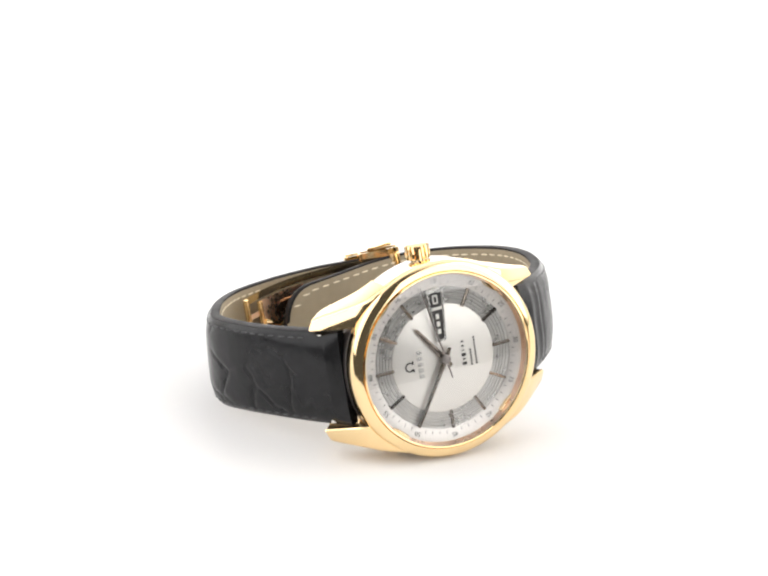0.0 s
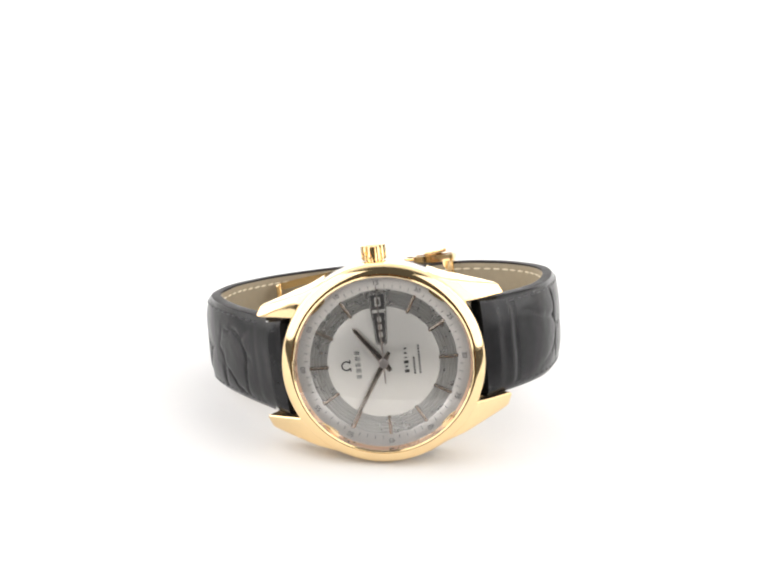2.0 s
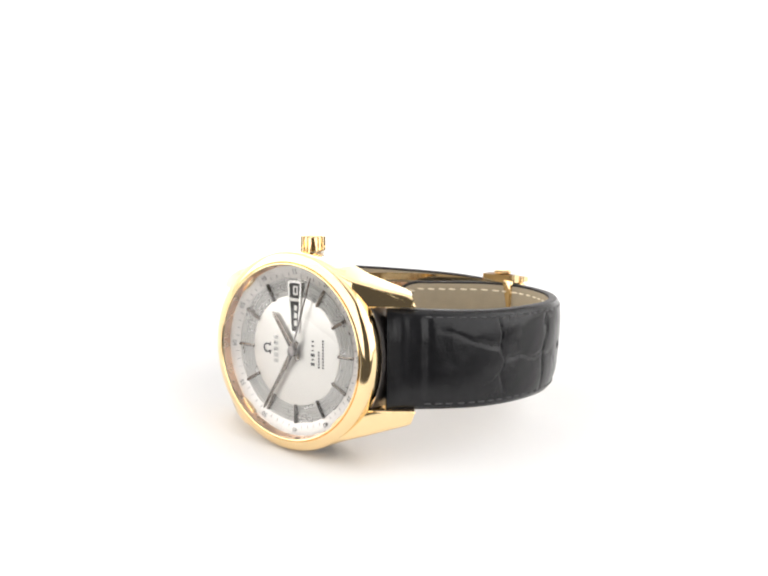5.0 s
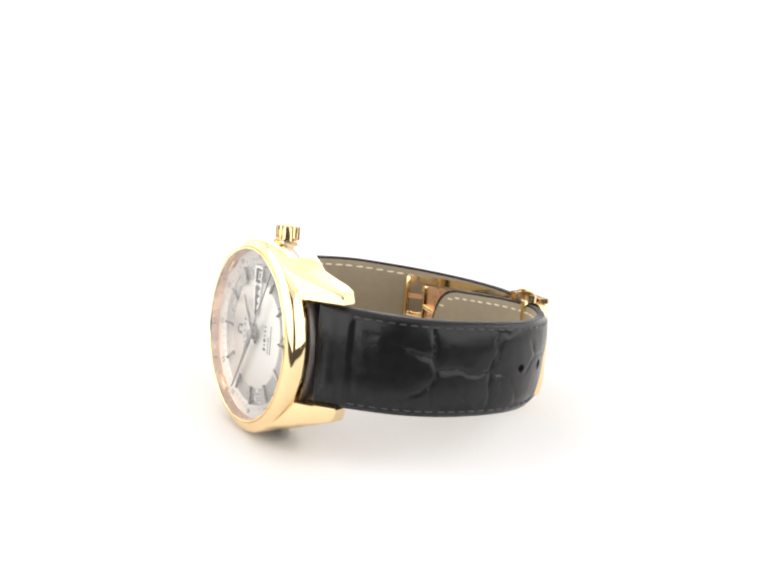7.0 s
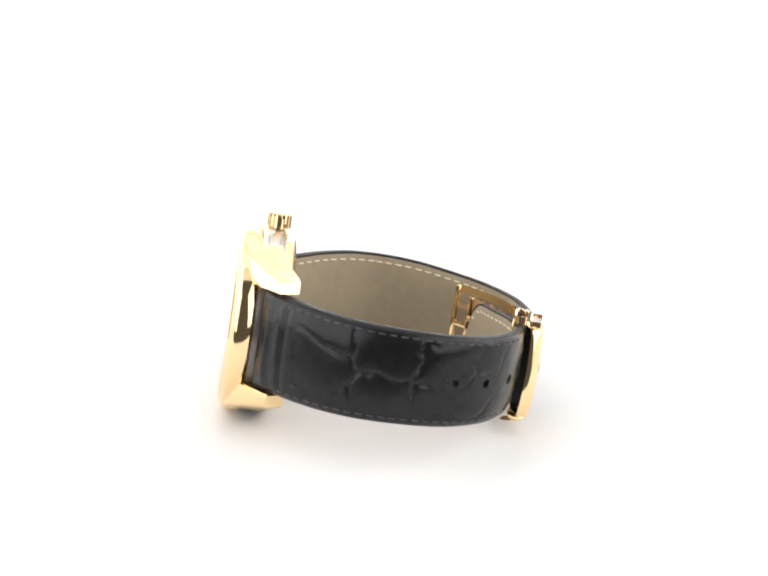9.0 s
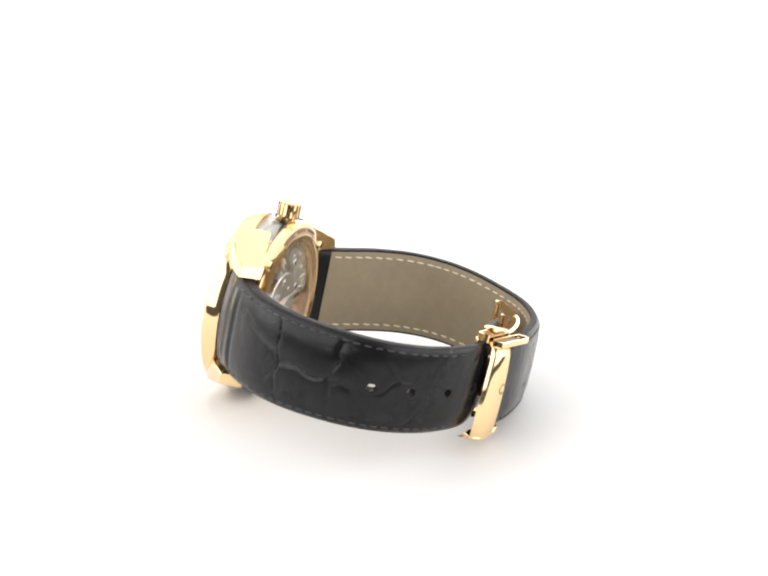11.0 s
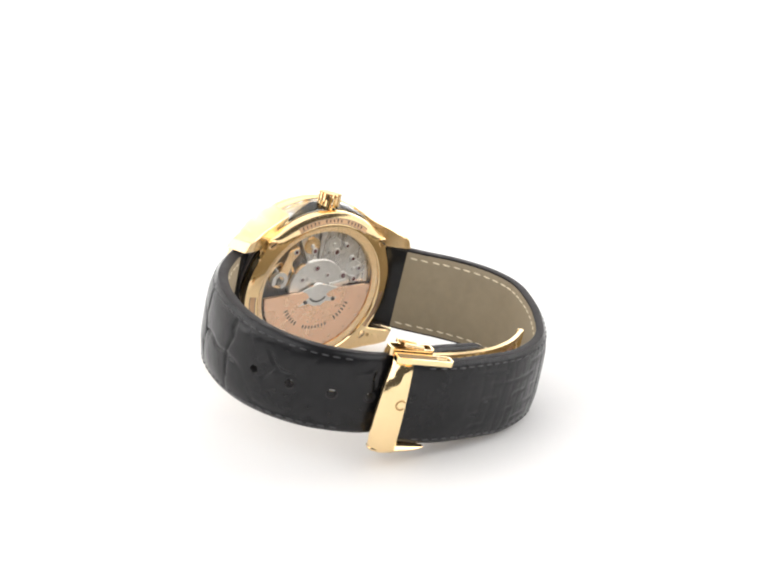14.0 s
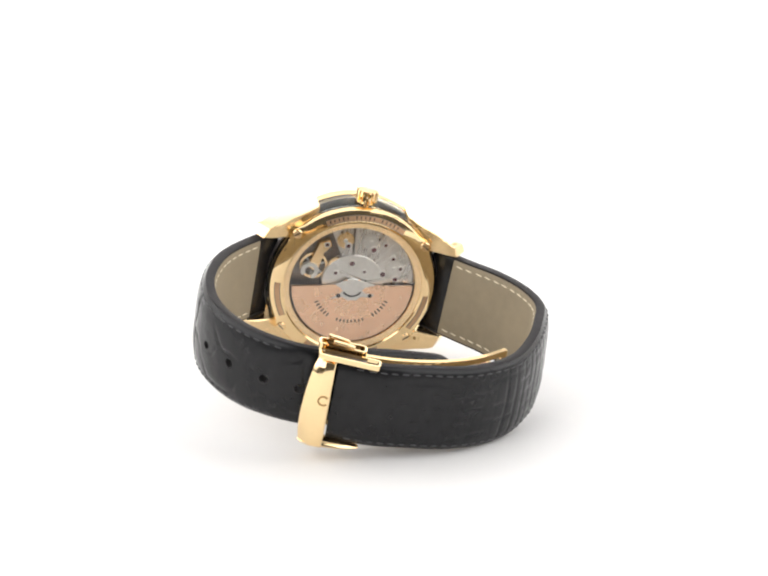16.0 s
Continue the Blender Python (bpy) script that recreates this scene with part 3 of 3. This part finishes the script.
def strap(name, knots, half, thick, label, seed, plain=0.0, holes=(), round_tip=False):
    """Padded leather strap along a path of outer-face knots; half width and thickness run from start to end."""
    path = smooth_path(knots, 0.32)
    fr = frames_on(path)
    lean = [q[3] for q in path]
    axes = []
    for x, y in holes:
        p, t, n = min(fr, key=lambda q: (q[0].x - x) ** 2 + (q[0].y - y) ** 2)
        axes.append((p, n))
    L = len(fr)
    nv = 44
    secs, widths = [], []
    for i, (p, t, n) in enumerate(fr):
        u = i / (L - 1)
        h = half[0] + (half[1] - half[0]) * u
        th = thick[0] + (thick[1] - thick[0]) * min(1, u * 1.3)
        s = i * 0.32
        end = max(0.0, (s - ((L - 1) * 0.32 - 8.5)) / 8.5) if round_tip else 0
        h *= math.sqrt(max(0.02, 1 - end ** 2.6))
        widths.append((h, th))
        pad = 1.6 * (th / 3.0) * (0.25 + 0.75 * min(1, s / 3))
        loop = []
        for j in range(nv + 1):
            w = -1 + 2 * j / nv
            bulge = pad * (1 - abs(w) ** 4) - 0.35 * max(0, (abs(w) - 0.93) / 0.07) ** 2
            if s > plain:
                bulge -= scales(s, w, seed, L * 0.32)
            q = p + n * (bulge - 0.25 + lean[i] * w) + Vector((0, 0, w * h))
            loop.append(tuple(q))
        for w in (0.985, 0.9, 0.5, 0.09, -0.09, -0.5, -0.9, -0.985):
            q = p - n * (th - lean[i] * w - (0.3 if abs(w) > 0.95 else 0)) + Vector((0, 0, w * h))
            loop.append(tuple(q))
        secs.append(loop)
    ob = part(name, punched(loft(secs), axes), LEATHER, None, label)
    for sg in (1, -1):
        band = []
        for i, (p, t, n) in enumerate(fr):
            h, th = widths[i]
            q = p + n * (lean[i] * sg)
            band.append([tuple(q + n * a + Vector((0, 0, sg * (h + b)))) for a, b in ((-0.45, -0.5), (-0.5, 0.0), (-0.8, 0.1), (0.25 - th, 0.1), (0.05 - th, 0.0), (0.05 - th, -0.5))])
        part("painted_edge", loft(band), EDGE, ob, "matt black painted edge")
    # lining on the inner face
    secs = []
    for i, (p, t, n) in enumerate(fr):
        u = i / (L - 1)
        if i * 0.32 < 5.8:
            continue
        h = half[0] + (half[1] - half[0]) * u - 0.4
        s = i * 0.32
        end = max(0.0, (s - ((L - 1) * 0.32 - 9.2)) / 8.5) if round_tip else 0
        h *= math.sqrt(max(0.02, 1 - end ** 2.6)) if end < 1 else 0.14
        th = thick[0] + (thick[1] - thick[0]) * min(1, u * 1.3)
        loop = [tuple(p - n * (th - 0.1 - lean[i] * w) + Vector((0, 0, w * h))) for w in (-1, -0.09, 0.09, 1)] + [tuple(p - n * (th + d - lean[i] * w) + Vector((0, 0, w * h))) for w, d in ((1, 0.05), (0.97, 0.16), (0.5, 0.2), (0.09, 0.2), (-0.09, 0.2), (-0.5, 0.2), (-0.97, 0.16), (-1, 0.05))]
        secs.append(loop)
    part("lining", punched(loft(secs), axes), LINING, ob, "olive beige leather lining")
    return ob, [(p, t, n, a) for (p, t, n), a in zip(fr, lean)]


def stitches(parent, fr, half, thick, mat, inner, first, last, gap, mesh, edge=1.25, u_round=0.0):
    """Single stitches along both long edges of a strap."""
    L = len(fr)
    s = first
    while s < last * (L - 1) * 0.32:
        i = min(L - 2, int(s / 0.32))
        p, t, n, lean = fr[i]
        u = i / (L - 1)
        h = half[0] + (half[1] - half[0]) * u
        th = thick[0] + (thick[1] - thick[0]) * min(1, u * 1.3)
        for sg in (1, -1):
            end = max(0.0, (s - ((L - 1) * 0.32 - 9.5)) / 8.5) if u_round else 0
            hh = h * math.sqrt(max(0.02, 1 - min(1, end) ** 2.6))
            q = p + (-n * (th + 0.22) if inner else n * (0.42 * th / 3.0)) + n * (lean * sg * 0.85) + Vector((0, 0, sg * (hh - edge)))
            m = Matrix((t, n, Vector((0, 0, 1)))).transposed().to_4x4()
            m.translation = q * MM
            part("stitch", mesh, mat, parent, at=m)
        s += gap


def stitch_mesh(name, length, w, mat):
    secs = []
    for x, r in ((-0.5, 0.35), (-0.4, 0.8), (0, 1.0), (0.4, 0.8), (0.5, 0.35)):
        secs.append([(x * length, w * 0.6 * r * math.sin(a * math.pi / 3), w * r * math.cos(a * math.pi / 3)) for a in range(6)])
    return mesh_from(name, *loft(secs), mat)


STITCH_IN = stitch_mesh("inner_stitch", 1.75, 0.20, THREAD_CREAM)
STITCH_OUT = stitch_mesh("outer_stitch", 1.5, 0.22, THREAD_DARK)

# outer face of the six o'clock strap, through the buckle and on inside as a tongue
SIX = [(20.9, 3.6, 0.0, 0.0), (27.8, 10.0, -0.3, 0.2), (33.1, 16.6, -0.5, 0.3), (36.2, 23.8, -0.6, 0.4), (37.7, 32.0, -0.5, 0.5), (36.9, 40.5, -0.5, 0.7), (33.4, 48.0, -0.5, 0.8), (27.4, 54.4, -0.3, 0.7), (18.2, 58.9, 0.0, 0.5), (9.0, 58.6, 0.2, 0.2), (0.0, 57.2, -0.1, 0.0), (-8.0, 56.3, -0.5, 0.0), (-16.2, 55.0, -0.7, 0.0)]
TWELVE = [(-20.9, 3.6, -0.2, 0.0), (-26.6, 10.2, 0.3, 0.2), (-32.4, 17.2, 1.1, 0.5), (-37.0, 25.0, 1.7, 0.2), (-39.2, 33.2, 1.8, -0.4), (-37.2, 42.0, 1.8, -1.0), (-33.2, 50.2, 1.2, -0.8), (-26.4, 58.3, 0.5, -0.3), (-15.8, 63.4, 0.1, 0.0), (-4.0, 64.7, 0.0, 0.1), (4.5, 64.3, -0.3, 0.2), (12.6, 62.6, -0.3, 0.3)]
HOLES = [(36.0, 42.6), (32.2, 49.8), (25.9, 55.6), (18.8, 58.6)]
six_half, six_thick = (10.3, 8.6), (3.0, 1.8)
twelve_half, twelve_thick = (10.1, 9.5), (3.0, 2.0)
six_strap, six_fr = strap("punched_strap", SIX, six_half, six_thick, "black alligator leather strap with punched holes and tucked tongue", 1.7, 1.5, HOLES, round_tip=True)
twelve_strap, twelve_fr = strap("clasp_strap", TWELVE, twelve_half, twelve_thick, "black alligator leather strap with dark stitched edges", 6.2, 1.5)
stitches(six_strap, six_fr, six_half, six_thick, THREAD_CREAM, True, 8.0, 0.985, 2.75, STITCH_IN, 1.7, 1.0)
stitches(twelve_strap, twelve_fr, twelve_half, twelve_thick, THREAD_CREAM, True, 8.0, 0.97, 2.75, STITCH_IN, 1.7)
stitches(six_strap, six_fr, six_half, six_thick, THREAD_DARK, False, 8.5, 0.62, 2.3, STITCH_OUT)
stitches(twelve_strap, twelve_fr, twelve_half, twelve_thick, THREAD_DARK, False, 8.5, 0.97, 2.3, STITCH_OUT)


def nearest(fr, x, y):
    return min(fr, key=lambda q: (q[0].x - x) ** 2 + (q[0].y - y) ** 2)


# punched holes with turned rims
for x, y in HOLES:
    p, t, n, lean = nearest(six_fr, x, y)
    m = Matrix((t, Vector((0, 0, 1)), n)).transposed().to_4x4() @ Euler((radians(90), 0, 0)).to_matrix().to_4x4()
    m.translation = p
    part("hole_rim", moved(lathe([(0.95, -1.8), (0.95, 0.70), (1.1, 0.86), (1.35, 0.78), (1.42, 0.45), (1.15, 0.45), (1.15, -1.8)], n=24), m), EDGE, six_strap)

# ---- folding clasp ----
def bent_strip(knots, z0, z1, thick, step=0.5):
    fr = frames_on(smooth_path(knots, step))
    return loft([[tuple(p + n * a + Vector((0, 0, z))) for z, a in ((z0, 0), (z0 + 0.2, thick), (z1 - 0.2, thick), (z1, 0))] for p, t, n in fr])


p, t, n, lean = nearest(twelve_fr, 11.5, 62.0)
BAR = Matrix((t, n, Vector((0, 0, 1)))).transposed().to_4x4()
BAR.translation = Vector((15.0, 63.0, 0.0))
FLAT = Matrix(((1, 0, 0, 0), (0, 0, 1, 0), (0, 1, 0, 0), (0, 0, 0, 1)))


def cover_bar():
    """Outer bar of the buckle: a flat face beside a broad bevel that bows outwards, both ends turned in."""
    secs = []
    for z, xr, xm, xl, d in ((-11.9, -1.6, 0.9, 2.0, -2.4), (-11.7, -1.8, 1.0, 2.4, -0.6), (-11.1, -1.9, 1.05, 2.9, 0.5), (-10.2, -1.9, 1.1, 3.3, 1.0), (-8, -1.9, 1.05, 3.6, 1.3), (-4, -1.85, 0.9, 3.8, 1.5), (0, -1.8, 0.75, 3.6, 1.6),
                            (4, -1.75, 0.65, 3.2, 1.5), (7.5, -1.7, 0.5, 2.6, 1.3), (8.9, -1.7, 0.4, 2.0, 0.9), (9.5, -1.6, 0.3, 1.7, 0.0), (9.7, -1.5, 0.2, 1.4, -1.8)):
        secs.append([(xr, d - 1.9, z), (xr, d - 0.25, z), (xr + 0.25, d, z), (xm - 0.15, d, z), (xm + 0.15, d - 0.12, z), (xl - 0.2, d - 1.25, z), (xl, d - 1.6, z), (xl, d - 2.5, z), (xl - 0.6, d - 2.5, z)])
    return loft(secs)


def rounded(x0, x1, y0, y1, r):
    """A rounded rectangle, counter-clockwise."""
    pts = []
    for cx, cy, a0 in ((x1 - r, y0 + r, -90), (x1 - r, y1 - r, 0), (x0 + r, y1 - r, 90), (x0 + r, y0 + r, 180)):
        pts += [(cx + r * math.cos(radians(a0 + 22.5 * k)), cy + r * math.sin(radians(a0 + 22.5 * k))) for k in range(5)]
    return pts


def bow_ring(x0, x1, y0, y1, z0, z1, wall, fall=0.0):
    """A flat loop with a slot that slopes down towards its free end; x along the strap, y outwards."""
    v, f = frame_of(rounded(x0, x1, y0, y1, 0.9), rounded(x0 + wall, x1 - wall, y0 + wall * 0.8, y1 - wall * 0.8, 0.4), z0, z1)
    return moved(([(x, d + fall * (x - x1) / (x1 - x0), y) for x, d, y in v], f), BAR @ FLAT)


clasp = part("folding_clasp", moved(cover_bar(), BAR), GOLD, None, "polished gold folding clasp with push buttons")
# Emblem lies on the face; the engraving's shade is in its colour.
part("emblem", moved(moved(lathe([(0.8, -0.1), (1.2, -0.1), (1.2, 0.13), (0.8, 0.13)], n=40, a0=220, a1=500), Matrix.Translation((-0.5, 1.52, 0.4))), BAR), ENGRAVING_SHADE, clasp, "emblem shape in darker gold, engraving shade in its colour")
part("push_button", bow_ring(-10.6, 2.2, -2.0, 0.9, 9.5, 10.6, 0.5, 0.5), GOLD, clasp, "slotted gold push button loop")
part("push_button", bow_ring(-7.4, 2.6, -5.4, -2.5, 9.6, 11.3, 0.5, 0.3), GOLD, clasp, "slotted gold push button loop")
# Dark plates added under the loops: shade of their slots put into colour.
part("slot_shade_plate", moved(block(8.6, 2.0, 0.5, 0.15), BAR @ Matrix.Translation((-3.4, -0.6, 9.5))), PLATE, clasp)
part("slot_shade_plate", moved(block(6.4, 2.0, 0.5, 0.15), BAR @ Matrix.Translation((-2.6, -4.0, 9.6))), PLATE, clasp)
for dx, dz, lean_y in ((-1.4, 11.9, -9), (-2.6, 11.5, -7)):
    part("grip", moved(block(4.6, 1.1, 0.9, 0.3), BAR @ Matrix.Translation((dx, -4.4 if dz > 11.7 else -3.0, dz)) @ Euler((0, radians(lean_y), 0)).to_matrix().to_4x4()), GOLD_SATIN, clasp, "ridged gold grip of push button")
part("side_plate", moved(block(2.6, 0.9, 19.0, 0.3), BAR @ Matrix.Translation((1.2, -5.2, 0.6))), GOLD, clasp, "gold inner side plate")


def lower_bow():
    """Rail under the strap that thins out from the bar to its tip."""
    secs = []
    for x, y0, y1, h in ((3.3, -1.6, -0.6, 0.3), (2.6, -3.2, 0.1, 0.8), (1.0, -3.6, 0.6, 1.0), (-2.5, -3.6, 0.4, 1.0), (-5.2, -3.4, 0.1, 0.85), (-7.6, -3.0, -0.5, 0.6), (-9.4, -2.5, -1.3, 0.25)):
        mid, hy = (y0 + y1) / 2, (y1 - y0) / 2
        secs.append([(x, mid + hy * math.cos(radians(a)), -10.6 + h * math.sin(radians(a))) for a in range(0, 360, 30)])
    return loft(secs)


part("lower_bow", moved(lower_bow(), BAR), GOLD, clasp, "tapered gold rail under the strap")
# folding blade: two rails, a plate that narrows into a fork, and the hinge pins
BLADE = [(12.0, 58.9, 0.6), (2.0, 60.6, 0.6), (-8.0, 60.0, 0.6), (-17.0, 56.9, 0.5), (-25.2, 51.4, 0.3)]
for z0, z1 in ((7.2, 8.9), (-8.9, -7.2)):
    part("blade_rail", bent_strip(BLADE, z0, z1, 0.7), GOLD, clasp, "curved gold blade rail")
for z0, z1 in ((3.4, 4.6), (-4.6, -3.4)):
    part("inner_rail", bent_strip(BLADE[2:], z0, z1, 0.6), ROSE, clasp)
part("blade", bent_strip(BLADE[:4], -4.4, 4.4, 0.5), ROSE, clasp, "curved rose gold blade")
part("blade_web", bent_strip([(-8.0, 60.3, 0.0), (-14.0, 58.3, 0.0), (-20.8, 54.5, 0.0)], -7.2, 7.2, 0.3), ROSE, clasp, "rose gold hinge plate")
for x, y, h in ((-25.2, 51.4, 17.9), (-21.2, 54.2, 14.4)):
    part("hinge_pin", moved(block(1.3, 1.3, h, 0.4), Matrix.Translation((x, y, 0.0))), GOLD, clasp)
for z, tilt in ((1.2, 22), (-1.2, -22)):
    part("fork_arm", moved(block(6.2, 0.8, 0.9, 0.25), Matrix.Translation((-18.2, 55.2, z)) @ Euler((0, 0, radians(32))).to_matrix().to_4x4() @ Euler((0, radians(tilt), 0)).to_matrix().to_4x4()), GOLD, clasp)
part("hinge_knuckle", moved(block(4.4, 1.0, 1.2, 0.3), Matrix.Translation((-23.2, 52.8, 0.0)) @ Euler((0, 0, radians(35))).to_matrix().to_4x4()), GOLD, clasp)


# ---- what moves: the watch turns with the table, the seconds pointer runs on ----
def motions():
    walk(watch, [(0.5 * k, pose(0, 0, 0, 0, 0, 22.839 - 12.0276 * 0.5 * k)) for k in range(33)])
    walk(seconds_pointer, [(k, CASE @ turned((13.0 + k) / 5)) for k in range(17)])


motions()
